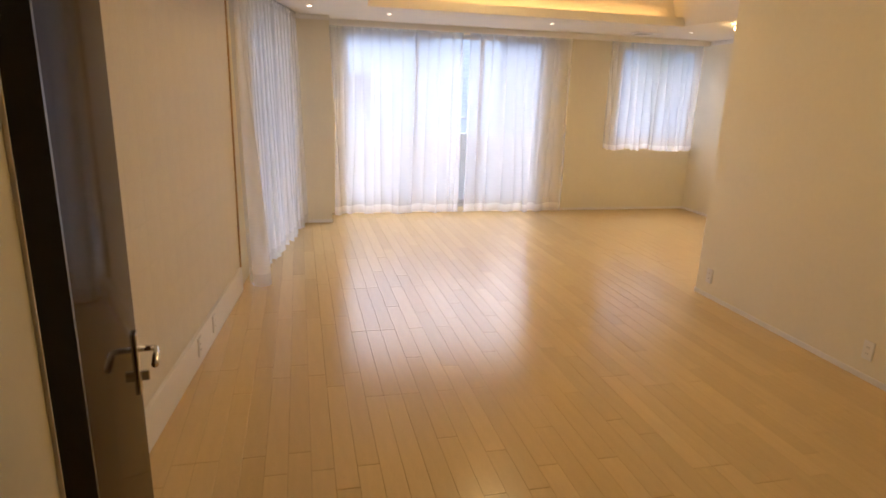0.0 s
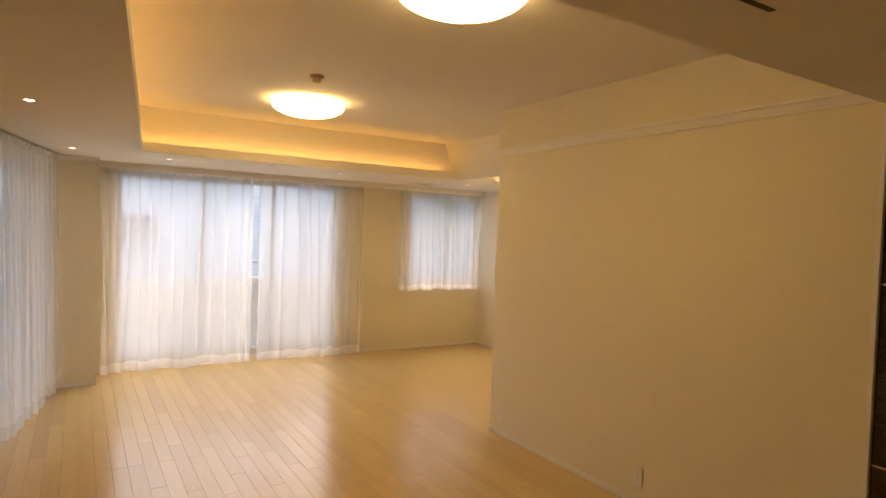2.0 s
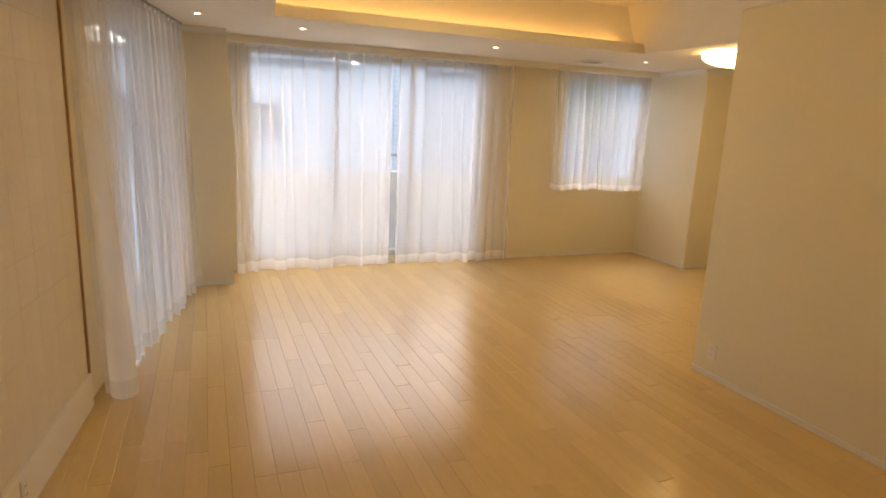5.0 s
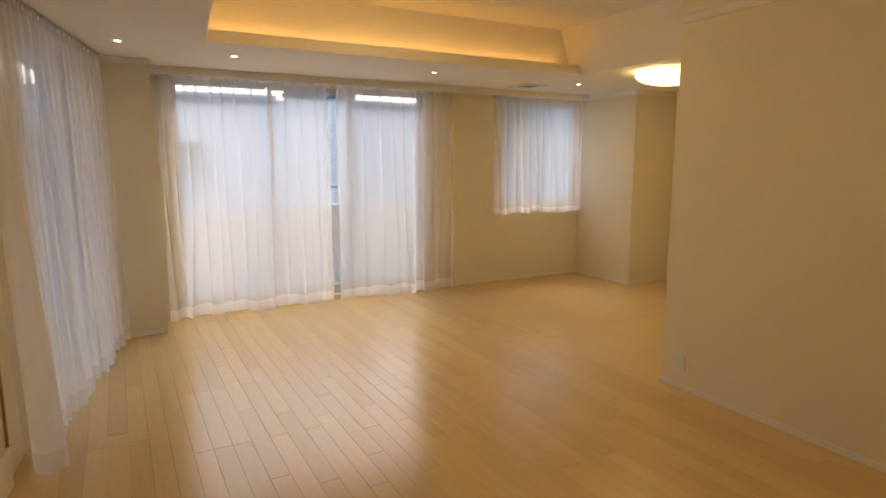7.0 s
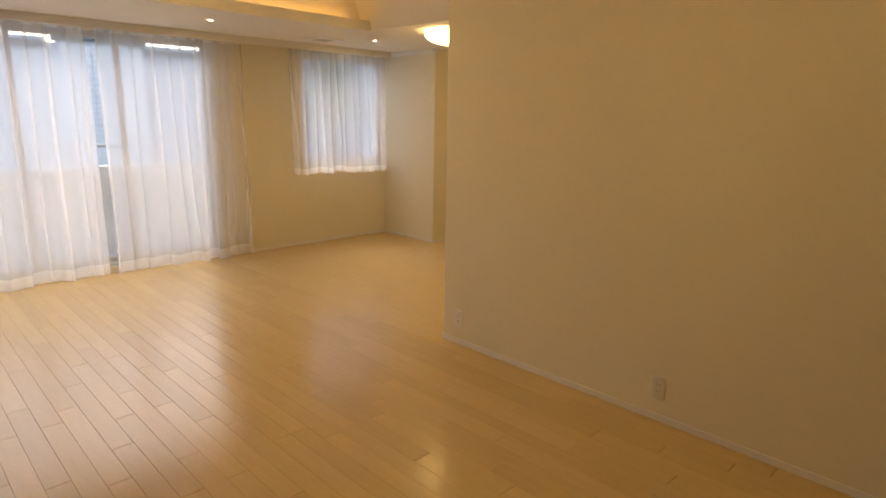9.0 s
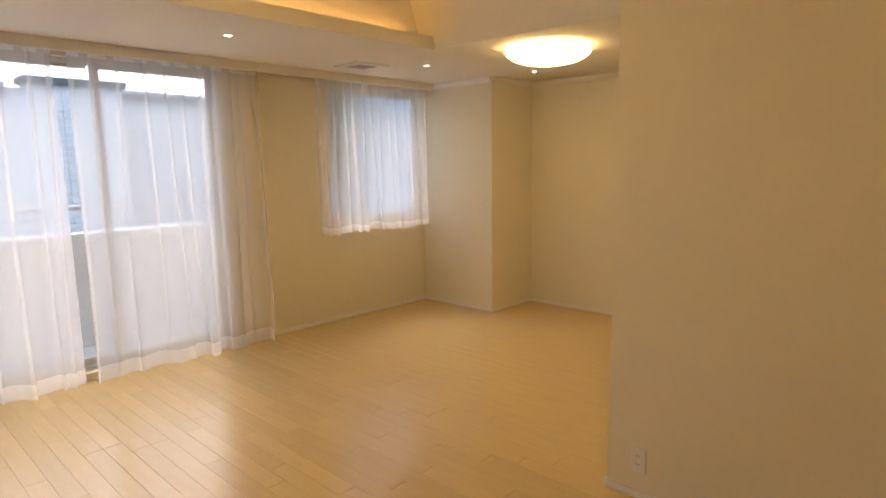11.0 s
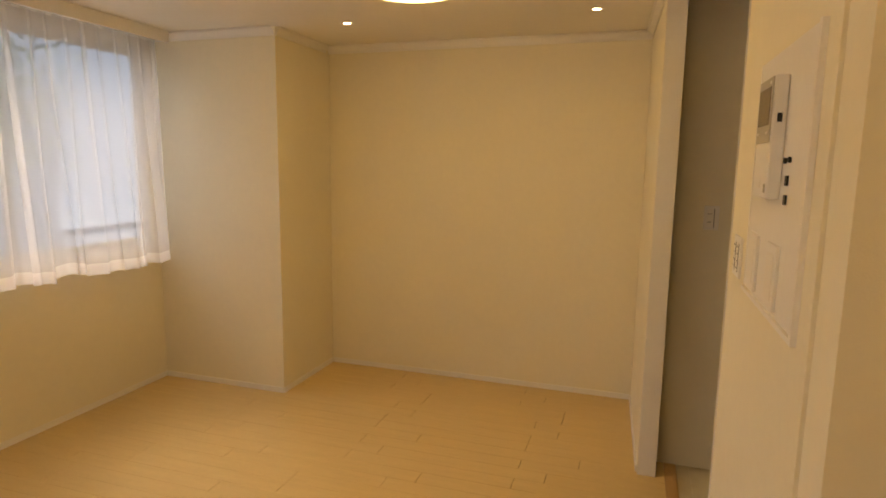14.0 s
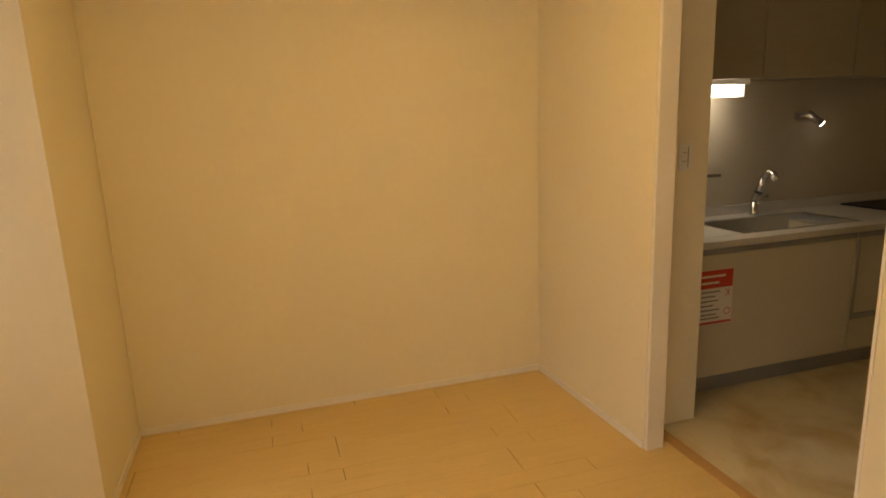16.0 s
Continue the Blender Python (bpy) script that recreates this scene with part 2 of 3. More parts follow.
box(5.835, 5.19, 0, XA - 0.002, 5.508, H + 0.05, bm=bm)
structure("wall_alcove_side", bm, M_WALL, "cream papered side wall of the alcove", "wall")
structure("trim_doorway", box(5.66, 5.505, 0, 5.679, 5.593, H), M_TRIM, "white painted doorway jamb", "trim")
structure("wall_intercom", box(XR + 0.1305, 5.22, 0, 4.845, YE + 0.03, H + 0.05), M_WALL, "cream papered wall with the intercom", "wall")
structure("trim_doorway_wall", box(4.846, 5.215, 0, 4.857, YE + 0.033, H), M_TRIM, "white painted doorway jamb", "trim")
structure("wall_lintel", box(4.858, 5.225, 2.37, 5.659, YE + 0.025, H + 0.05), M_WALL, "cream lintel over the kitchen doorway", "wall")
# long wall on the right, with a door opening
DY0, DY1, DH = 1.41, 2.40, 2.385
bm = box(XR, DY1, 0, XR + 0.13, YE + 0.022, TOP)
box(XR, -0.1, 0, XR + 0.13, DY0, TOP, bm=bm)
box(XR, DY0, DH, XR + 0.13, DY1, TOP, bm=bm)
structure("wall_east", bm, M_WALL, "cream papered long wall", "wall")
structure("wall_south", box(-0.95, -0.25, 0, XR + 0.13, -0.1, TOP), M_WALL, "cream papered wall behind the entrance", "wall")
structure("wall_kitchen_south", box(XR + 0.14, 2.05, 0, XA, 2.2, H + 0.05), M_WALL, "cream kitchen end wall", "wall")
# left wall: panelled stretch, then the window behind the curtain
bm = box(-0.15, -6.2, 0, 0, 0.0, TOP)
structure("wall_west", bm, M_WALL, "cream papered wall", "wall", LEFT)
bm = box(-0.15, 0.0, 0, 0, 0.5, TOP)
box(-0.15, 0.5, 2.27, 0, 2.25, TOP, bm=bm)
box(-0.15, 0.5, 0, 0, 2.25, 0.06, bm=bm)
box(-0.15, 2.25, 0, 0, 3.1, TOP, bm=bm)
structure("wall_west_window", bm, M_WALL, "cream papered wall round the side window", "wall", LEFT)
wp = structure("wall_panel", box(0.0, -2.95, 0.205, 0.012, -0.02, 2.24), M_PANEL, "beige wall panel of square textured tiles", "panel", LEFT)
structure("trim_panel_edge", box(0.0, -0.018, 0.2, 0.026, -0.004, 2.26), M_THRESH, "thin brown panel edging", "trim", LEFT)
structure("trim_panel_top", box(0.0, -2.95, 2.243, 0.024, -0.02, 2.258), M_BROWN, "thin panel top edging", "trim", LEFT)
structure("baseboard_west", box(0.0, -2.95, 0, 0.03, -0.01, 0.2, 0.004), M_TRIM, "white painted deep baseboard", "baseboard", LEFT)

# ceiling: soffit ring, raised part with a sloping side, recess faces
TX0, TX1, TY0, TY1 = 1.015, 4.56, 2.36, 7.30


def tx(y, off=0.0):
    """The raised part's left edge, which runs along the left wall."""
    return TX0 - 0.092 * (TY1 - y) + off


bm = prism([(-0.95, -0.25), (tx(-0.25), -0.25), (tx(9.05), 9.05), (-0.95, 9.05)], H, H + 0.06)
prism([(tx(TY1), TY1), (XA + 0.2, TY1), (XA + 0.2, 9.05), (tx(9.05), 9.05)], H, H + 0.06, bm)
prism([(tx(-0.25), -0.25), (XA + 0.2, -0.25), (XA + 0.2, TY0), (tx(TY0), TY0)], H, H + 0.06, bm)
box(TX1, YE + 0.03, H, XA + 0.2, TY1, H + 0.06, bm=bm)
box(XR + 0.13, TY0, H, XA + 0.2, YE + 0.03, H + 0.06, bm=bm)
structure("ceiling_soffit", bm, M_CEIL, "white papered ceiling border", "ceiling")
structure("ceiling_raised", prism([(tx(TY0, -0.25), TY0 - 0.1), (TX1 + 0.1, TY0 - 0.1), (TX1 + 0.1, TY1 + 0.2), (tx(TY1, -0.25), TY1 + 0.2)], TOP, TOP + 0.1), M_CEIL, "white raised ceiling", "ceiling")
bm = box(TX0 - 0.3, TY1 + 0.12, H + 0.06, TX1 + 0.1, TY1 + 0.17, TOP)
prism([(tx(TY0, -0.2), TY0 - 0.1), (tx(TY0, -0.13), TY0 - 0.1), (tx(TY1, -0.13), TY1 + 0.12), (tx(TY1, -0.2), TY1 + 0.12)], H + 0.06, TOP, bm)
box(tx(TY0, -0.3), TY0 - 0.06, H, XR, TY0 - 0.001, TOP, bm=bm)
box(XR + 0.131, YE - 0.02, H + 0.061, TX1 + 0.1, YE + 0.028, TOP, bm=bm)
vs = [bm.verts.new(p) for p in ((TX1, YE + 0.03, H + 0.001), (TX1 - 0.16, YE + 0.03, TOP), (TX1 - 0.16, TY1 + 0.12, TOP), (TX1, TY1 + 0.12, H + 0.001), (TX1 + 0.1, YE + 0.03, H + 0.001), (TX1 + 0.1, YE + 0.03, TOP), (TX1 + 0.1, TY1 + 0.12, TOP), (TX1 + 0.1, TY1 + 0.12, H + 0.001))]
for f in ((0, 1, 2, 3), (4, 5, 6, 7), (0, 1, 5, 4), (1, 2, 6, 5), (2, 3, 7, 6), (3, 0, 4, 7)):
    bm.faces.new([vs[k] for k in f])
bmesh.ops.recalc_face_normals(bm, faces=bm.faces)
structure("ceiling_recess_faces", bm, M_CEIL, "white upright faces of the ceiling recess", "ceiling")
bm = box(tx(TY1), TY1 - 0.018, H - 0.002, TX1 - 0.01, TY1 + 0.001, H + 0.09)
prism([(tx(TY0), TY0), (tx(TY0, 0.018), TY0), (tx(TY1, 0.018), TY1 - 0.02), (tx(TY1), TY1 - 0.02)], H - 0.002, H + 0.09, bm)
structure("trim_cove_lip", bm, M_CEIL, "white upstand lip of the ceiling cove", "trim")

# crown and base mouldings


def crown(name, x0, y0, x1, y1, z=H, w=0.042, m=None):
    """A stepped moulding along a wall face from one end to the other; it stands out to the left of its way."""
    d = Vector((x1 - x0, y1 - y0, 0))
    n = Vector((-d.y, d.x, 0)).normalized()
    prof = [(0, 0), (0, -w * 1.25), (w * 0.25, -w * 1.25), (w * 0.35, -w * 0.9), (w * 0.75, -w * 0.35), (w, -w * 0.3), (w, 0)]
    bm = bmesh.new()
    a = [bm.verts.new(Vector((x0, y0, z - 0.002)) + n * p + Vector((0, 0, q))) for p, q in prof]
    b = [bm.verts.new(Vector((x1, y1, z - 0.002)) + n * p + Vector((0, 0, q))) for p, q in prof]
    for i in range(len(prof)):
        j = (i + 1) % len(prof)
        bm.faces.new((a[i], a[j], b[j], b[i]))
    bm.faces.new(a)
    bm.faces.new(b)
    bmesh.ops.recalc_face_normals(bm, faces=bm.faces)
    structure(name, bm, M_TRIM, "white crown moulding", "trim", m)


crown("trim_crown_alcove", XA, YA, XA, YC)
crown("trim_crown_pier", XC, YC, XC, YF)
crown("trim_crown_pier_side", XA - 0.06, YC, XC, YC)
crown("trim_crown_alcove_side", 5.665, 5.594, XA - 0.06, YA - 0.005)
crown("trim_crown_east", XR, TY0 + 0.02, XR, YE + 0.03, 2.50, 0.05)
crown("trim_crown_column", 0.715, 8.343, 0.1, 8.343, H, 0.04)
structure("trim_pelmet", box(0.72, YF - 0.22, 2.325, XC - 0.06, YF - 0.20, H - 0.001), M_TRIM, "white curtain pelmet board", "trim")
structure("trim_pelmet_west", box(0.0, 0.0, 2.33, 0.13, 0.02, H - 0.001, 0.004), M_BROWN, "tan pelmet end", "trim", LEFT)
for n, (a, b, c, d) in {"east": (XR - 0.008, DY1 + 0.02, XR, YE + 0.03), "north": (3.6, YF - 0.008, XC, YF), "pier": (XC - 0.008, YC, XC, YF - 0.01), "pier_side": (XC, YC - 0.008, XA - 0.01, YC),
                        "alcove": (XA - 0.008, YA + 0.01, XA, YC - 0.01), "column": (0.3, 8.335, 0.723, 8.343), "intercom": (XR, YE + 0.03, 4.84, YE + 0.038)}.items():
    structure("baseboard_" + n, box(a, b, 0, c, d, 0.038, 0.002), M_TRIM, "low white baseboard", "baseboard")

structure("baseboard_alcove_side", prism([(5.685, 5.596), (XA - 0.01, YA), (XA - 0.01, YA + 0.008), (5.685, 5.604)], 0, 0.038), M_TRIM, "low white baseboard", "baseboard")

# ---- windows ----


def window(name, x0, x1, z0, z1, y, mid, label, m=None):
    w = thing(name, label, "window", m, kind="structure")
    t = 0.03
    bm = box(x0, y, z0, x0 + t, y + 0.09, z1)
    for a in ((x1 - t, y, z0, x1, y + 0.09, z1), (x0 + t, y, z0, x1 - t, y + 0.09, z0 + t), (x0 + t, y, z1 - t, x1 - t, y + 0.09, z1)):
        box(*a, bm=bm)
    part("window_frame", bm, M_ALU, w)
    xs = [x0 + t] + mid + [x1 - t]
    for i, (a, b) in enumerate(zip(xs, xs[1:])):
        yy = y + 0.02 + 0.035 * (i % 2)
        s = part("sash", box(a, yy, z0 + t, a + 0.035, yy + 0.03, z1 - t, bm=box(b - 0.035 + 0.02 * (b < x1 - t), yy, z0 + t, b + 0.02 * (b < x1 - t), yy + 0.03, z1 - t, bm=box(a + 0.035, yy, z0 + t, b - 0.035, yy + 0.03, z0 + t + 0.05, bm=box(a + 0.035, yy, z1 - t - 0.025, b - 0.035, yy + 0.03, z1 - t)))), M_ALU, w)
        g = part("pane", box(a + 0.035, yy + 0.012, z0 + t + 0.05, b - 0.035, yy + 0.017, z1 - t - 0.025), M_GLASS, s, "clear glass")
        g.visible_shadow = False
    return w


window("window_1", wx0, wx1, wz0, wz1, YF + 0.06, [1.85, 2.72], "large grey aluminium sliding balcony window")
window("window_2", sx0, sx1, sz0, sz1, YF + 0.06, [], "small grey aluminium window")
window("window_3", 0.5, 2.25, 0.06, 2.27, 0.06, [1.38], "side sliding window with grey aluminium frame", LEFT @ pose(0, 0, 0, 0, 0, 0) @ Matrix(((0, -1, 0, 0), (1, 0, 0, 0), (0, 0, 1, 0), (0, 0, 0, 1))))


def curtain(name, width, z0, z1, folds, label, m, seed, drift=0.05, cloth_mat=M_SHEER, stack=0, rail=M_WHITE):
    """A pinch-pleated sheer panel in the plane y = 0, x from 0 to width: narrow folds with flat cloth between, opening downwards."""
    rnd = random.Random(seed)
    c = thing(name, label, "curtain", m)
    pleats = []
    for k in range(folds + 1):
        loose = rnd.random() < 0.5
        f = min(max((k + rnd.uniform(-0.16, 0.16)) / folds, 0.0), 1.0)
        f = f ** 1.45 if stack < 0 else 1 - (1 - f) ** 1.45 if stack > 0 else f
        pleats.append((min(max(f, 0.02), 0.98) * width, rnd.uniform(-drift, drift), rnd.uniform(0.0, 6.28),
                       rnd.uniform(0.020, 0.027), rnd.uniform(0.04, 0.065) if loose else rnd.uniform(0.022, 0.034),
                       rnd.uniform(1.0, 1.9) if loose else rnd.uniform(2.0, 2.7), rnd.choice((-1, 1))))
    n = folds * 26
    lo = [rnd.uniform(0.0, 0.045) for _ in range(folds + 2)]

    def row(s):
        s0 = max(s, 0.0)
        pts = []
        for i in range(n + 1):
            x0 = i / n * width
            y = 0.010 * math.sin(x0 * 9 + seed) * s0 + 0.004 * math.sin(x0 * 31 + 5 * s0 + seed) * s0
            shift = 0.0
            for cx, dr, ph, w0, w1, k1, side in pleats:
                e = s0 ** 0.7
                w = w0 + (w1 - w0) * e
                u = (x0 - cx - dr * s0 - 0.008 * math.sin(ph + 4 * s0)) / w
                if abs(u) < 4:
                    b = math.exp(-u * u)
                    shift -= (2.9 + (k1 - 2.9) * e) * w * u * b
                    y += (0.016 + 0.045 * e) * b + side * (0.010 + 0.020 * e) * u * b
            f = i / n * folds
            k = int(f)
            hem = lo[k] + (lo[k + 1] - lo[k]) * (f - k)
            pts.append((x0 + shift, -y - 0.02 * s0, z1 + (z0 + hem - z1) * s))
        return pts

    def cloth(ss):
        bm = bmesh.new()
        rows = [[bm.verts.new(p) for p in row(s)] for s in ss]
        for a, b in zip(rows, rows[1:]):
            for i in range(n):
                bm.faces.new((a[i], a[i + 1], b[i + 1], b[i]))
        return bm
    part("drape", cloth([k / 18 * 0.955 for k in range(19)]), cloth_mat, c, "", True)
    part("hem", cloth([0.955, 0.975, 1.0]), M_HEM, c, "denser stitched hem", True)
    part("heading_tape", cloth([-0.012, 0.0, 0.022]), M_HEM, c, "pleated heading tape", True)
    part("curtain_rail", box(-0.03, -0.012, z1 + 0.012, width + 0.03, 0.012, z1 + 0.029), rail, c, "slim curtain rail")
    nh = folds
    for i in range(nh + 1):
        part("hook", box(i / nh * width - 0.004, -0.006, z1 - 0.01, i / nh * width + 0.004, 0.006, z1 + 0.012), M_WHITE, c)
    return c


curtain("sheer_curtain", 1.68, 0.012, 2.36, 14, "white sheer floor-length curtain at the balcony window", pose(0.74, YF - 0.12, 0), 3, stack=-1)
curtain("sheer_curtain", 1.44, 0.012, 2.36, 12, "white sheer floor-length curtain at the balcony window", pose(2.49, YF - 0.125, 0), 8, stack=1)
curtain("cafe_curtain", 1.42, 0.875, 2.36, 13, "short white sheer curtain at the small window", pose(4.46, YF - 0.13, 0), 5, 0.02)
curtain("sheer_curtain", 2.35, 0.012, 2.37, 19, "white sheer floor-length curtain at the side window", LEFT @ pose(0.035, -0.005, 0, 0, 0, 84.5), 12, 0.05, M_SHEER_SIDE, -1, M_KICK)

# ---- doors ----
door = thing("door_1", "dark ebony veneer door with thin silver inlays, closed", "door", kind="structure")
x = XR + 0.02
zs = [0.008, 0.735, 1.585, DH - 0.012]
for i in range(3):
    part("panel", box(x, DY0 + 0.025, zs[i] + (0.004 if i else 0), x + 0.04, DY1 - 0.012, zs[i + 1] - 0.004, 0.001), M_DARK, door)
for z in zs[1:3]:
    part("inlay", box(x - 0.002, DY0 + 0.025, z - 0.004, x + 0.03, DY1 - 0.012, z + 0.004), M_CHROME, door, "thin silver inlay strip")
hd = part("handle_plate", box(x - 0.006, 1.45, 1.03, x - 0.0005, 1.495, 1.20, 0.002), M_CHROME, door, "chrome backplate")
part("pull", box(x - 0.035, 1.455, 1.05, x - 0.007, 1.49, 1.18, 0.006), M_CHROME, hd)
bm = box(XR - 0.004, DY0 - 0.03, 0, XR + 0.128, DY0 + 0.02, DH + 0.02)
box(XR - 0.003, DY1 - 0.01, 0, XR + 0.128, DY1 + 0.012, DH + 0.02, bm=bm)
box(XR - 0.002, DY0 + 0.02, DH - 0.01, XR + 0.128, DY1 - 0.01, DH + 0.02, bm=bm)
part("door_frame", bm, M_TRIM, door, "white door frame")

ed = thing("door_2", "dark glossy entrance door, standing open", "door", pose(0.005, 2.005, 0, 0, 0, 9.1), kind="structure")
part("leaf", box(-0.04, 0.012, 0.008, 0.0, 0.775, 2.34, 0.0015), M_LEAFDOOR, ed)
for s, lab in ((1, "chrome lever handle"),):
    pl = part("handle_plate", box(0.0005, 0.69, 0.80, 0.008, 0.735, 0.98, 0.002), M_CHROME, ed, "chrome backplate")
    part("lever", tube([(0.008, 0.712, 0.93), (0.035, 0.712, 0.93), (0.052, 0.706, 0.93), (0.055, 0.69, 0.93), (0.055, 0.60, 0.928)], 0.009), M_CHROME, pl, lab, True)
    part("thumb_turn", box(0.0085, 0.706, 0.835, 0.03, 0.718, 0.865, 0.002), M_CHROME, pl)
part("jamb", box(-0.044, -0.004, 0, 0.001, 0.010, 2.398), M_BLACK, ed, "near-black door jamb")

# ---- lamps ----


def ceiling_lamp(x, y, z, r):
    l = thing("ceiling_light", "round opal glass ceiling lamp, lit", "ceiling lamp", pose(x, y, z), "ceiling lamps")
    part("base", lathe([(0, 0), (r * 0.8, 0), (r * 0.84, -0.012), (r * 0.85, -0.03), (r * 0.84, -0.034), (0, -0.034)], 48), M_LAMPRIM, l, "cream metal base", True)
    part("shade", lathe([(r * 0.9, -0.022), (r * 0.97, -0.026), (r * 0.99, -0.036)] + [(r * 0.99 * math.cos(a), -0.036 - 0.1 * math.sin(a)) for a in [k * math.pi / 20 for k in range(1, 10)]] + [(0, -0.136)], 48), M_LAMP, l, "glowing opal glass bowl", True)


ceiling_lamp(1.94, 3.30, TOP, 0.30)
ceiling_lamp(2.22, 6.15, TOP, 0.31)
ceiling_lamp(5.08, 6.63, H, 0.315)


def downlight(x, y):
    l = thing("downlight", "small recessed ceiling downlight, lit", "downlight", pose(x, y, H), "ceiling downlights")
    part("ring", lathe([(0.022, -0.001), (0.034, -0.004), (0.038, -0.003), (0.040, 0.0), (0.022, 0.0)], 24), M_WHITE, l, "white trim ring", True)
    part("lens", lathe([(0, -0.0015), (0.022, -0.0015), (0.022, 0.002), (0, 0.002)], 24), M_DOWN, l, "glowing lens")


for p in ((0.298, 5.136), (0.12, 2.757), (0.478, 7.571), (1.329, 7.85), (3.2, 7.85), (5.044, 7.86), (6.027, 7.408), (6.06, 5.94)):
    downlight(*p)
cv = thing("cove_light", "amber light strip hidden in the ceiling cove", "cove light", pose(0, 0, 0))
part("strip", box(TX0 + 0.02, TY1 + 0.03, H + 0.064, TX1 - 0.2, TY1 + 0.06, H + 0.075), M_COVE, cv)
part("strip", prism([(tx(TY0, -0.07), TY0 + 0.05), (tx(TY0, -0.04), TY0 + 0.05), (tx(TY1, -0.04), TY1 - 0.05), (tx(TY1, -0.07), TY1 - 0.05)], H + 0.064, H + 0.075), M_COVE, cv)

sd = thing("smoke_detector", "small tan smoke detector on the ceiling", "smoke detector", pose(1.98, 5.26, TOP))
part("body", lathe([(0, 0), (0.05, 0), (0.05, -0.012), (0.03, -0.02), (0.03, -0.04), (0.022, -0.048), (0, -0.048)], 24), M_BROWN, sd)

vt = thing("ceiling_vent", "square white ceiling ventilation grille", "vent", pose(4.61, 8.23, H))
bm = box(-0.17, -0.17, -0.012, 0.17, -0.10, 0, 0.003)
for a in ((-0.17, 0.10, -0.012, 0.17, 0.17, 0), (-0.17, -0.0995, -0.012, -0.10, 0.0995, 0), (0.10, -0.0995, -0.012, 0.17, 0.0995, 0)):
    box(*a, 0.003, bm)
part("frame", bm, M_WHITE, vt)
part("backing", box(-0.1, -0.1, -0.003, 0.1, 0.1, 0), M_KICK, vt)
for i in range(10):
    part("slat", box(-0.098, -0.098 + i * 0.02, -0.010, 0.098, -0.090 + i * 0.02, -0.005), M_GREYP, vt)

ac = thing("air_outlet", "flush ceiling air conditioner with black slot", "air conditioner", pose(1.75, 2.0, H))
part("panel", box(-0.62, -0.62, -0.008, 0.62, 0.17, 0, 0.003), M_CEIL, ac)
part("slot", box(-0.42, 0.035, -0.0095, 0.40, 0.055, -0.007), M_SLOT, ac, "black air slot")
part("grille_backing", box(-0.45, -0.55, -0.010, 0.45, -0.12, -0.0085), M_GREYP, ac)
for i in range(21):
    part("slat", box(-0.445, -0.545 + i * 0.02, -0.014, 0.445, -0.535 + i * 0.02, -0.0105), M_WHITE, ac)

# ---- sockets, switches, intercom ----


def plate(name, label, category, m, w, h, slots, group=""):
    """A wall plate in the plane y = 0, facing -y, with dark slots (x, z, w, h)."""
    p = thing(name, label, category, m, group)
    part("plate", box(-w / 2, -0.008, -h / 2, w / 2, 0, h / 2, 0.002), M_WHITE, p)
    part("insert", box(-w * 0.3, -0.0095, -h * 0.36, w * 0.3, -0.0082, h * 0.36), M_TRIM, p)
    for a, b, c, d in slots:
        part("slot", box(a - c / 2, -0.0105, b - d / 2, a + c / 2, -0.0097, b + d / 2), M_SLOT, p)
    return p


SOCK = [(-0.006, 0.02, 0.002, 0.009), (0.006, 0.02, 0.002, 0.007), (-0.006, -0.02, 0.002, 0.009), (0.006, -0.02, 0.002, 0.007)]
for y in (3.70, 5.20):
    plate("wall_socket", "white double wall socket", "socket", pose(XR, y, 0.19, 0, 0, -90), 0.07, 0.12, SOCK, "wall sockets")
for y in (-1.36, -1.0):
    plate("wall_socket", "white wall socket on the baseboard", "socket", LEFT @ pose(0.03, y, 0.12, 0, 0, 90), 0.07, 0.115, SOCK, "baseboard sockets")
SW = [(x, z, w, h) for x in (-0.028, 0.028) for z, w, h in ((0.033, 0.03, 0.002), (0.011, 0.03, 0.002), (-0.011, 0.03, 0.002), (-0.033, 0.03, 0.002))] + [(-0.008, 0, 0.006, 0.088), (0.046, 0, 0.006, 0.088)]
YI = YE + 0.03
plate("light_switch", "white double light switch plate with dark rockers edges", "light switch", pose(4.665, YI, 1.298, 0, 0, 180), 0.12, 0.125, SW)
plate("light_switch", "white light switch on the doorway wall", "light switch", pose(5.835, 5.32, 1.32, 0, 0, -90), 0.07, 0.12, [(0.012, 0, 0.003, 0.09), (-0.01, 0.02, 0.02, 0.002), (-0.01, -0.02, 0.02, 0.002)])
rc = thing("panel_recess", "white recessed control board on the wall", "control panel", pose(-0.01, YI, 0))
bm = box(3.93, 0, 1.225, 3.945, 0.012, 1.85)
box(4.52, 0, 1.225, 4.53, 0.006, 1.85, bm=bm)
box(3.945, 0, 1.225, 4.52, 0.012, 1.237, bm=bm)
part("frame", bm, M_TRIM, rc)
part("board", box(3.946, 0, 1.238, 4.519, 0.005, 1.85), M_WHITE, rc)
it = thing("intercom", "white video intercom with a small dark screen", "intercom", pose(4.24, YI + 0.0055, 1.642, 0, 0, 180))
part("body", box(-0.08, -0.03, -0.14, 0.08, 0, 0.14, 0.004), M_WHITE, it)
part("bezel", box(-0.078, -0.033, -0.01, 0.078, -0.0305, 0.137, 0.001), M_GREYP, it, "grey beige bezel")
part("screen", box(-0.063, -0.0345, 0.03, 0.063, -0.0332, 0.115), M_SCREEN, it, "dark screen")
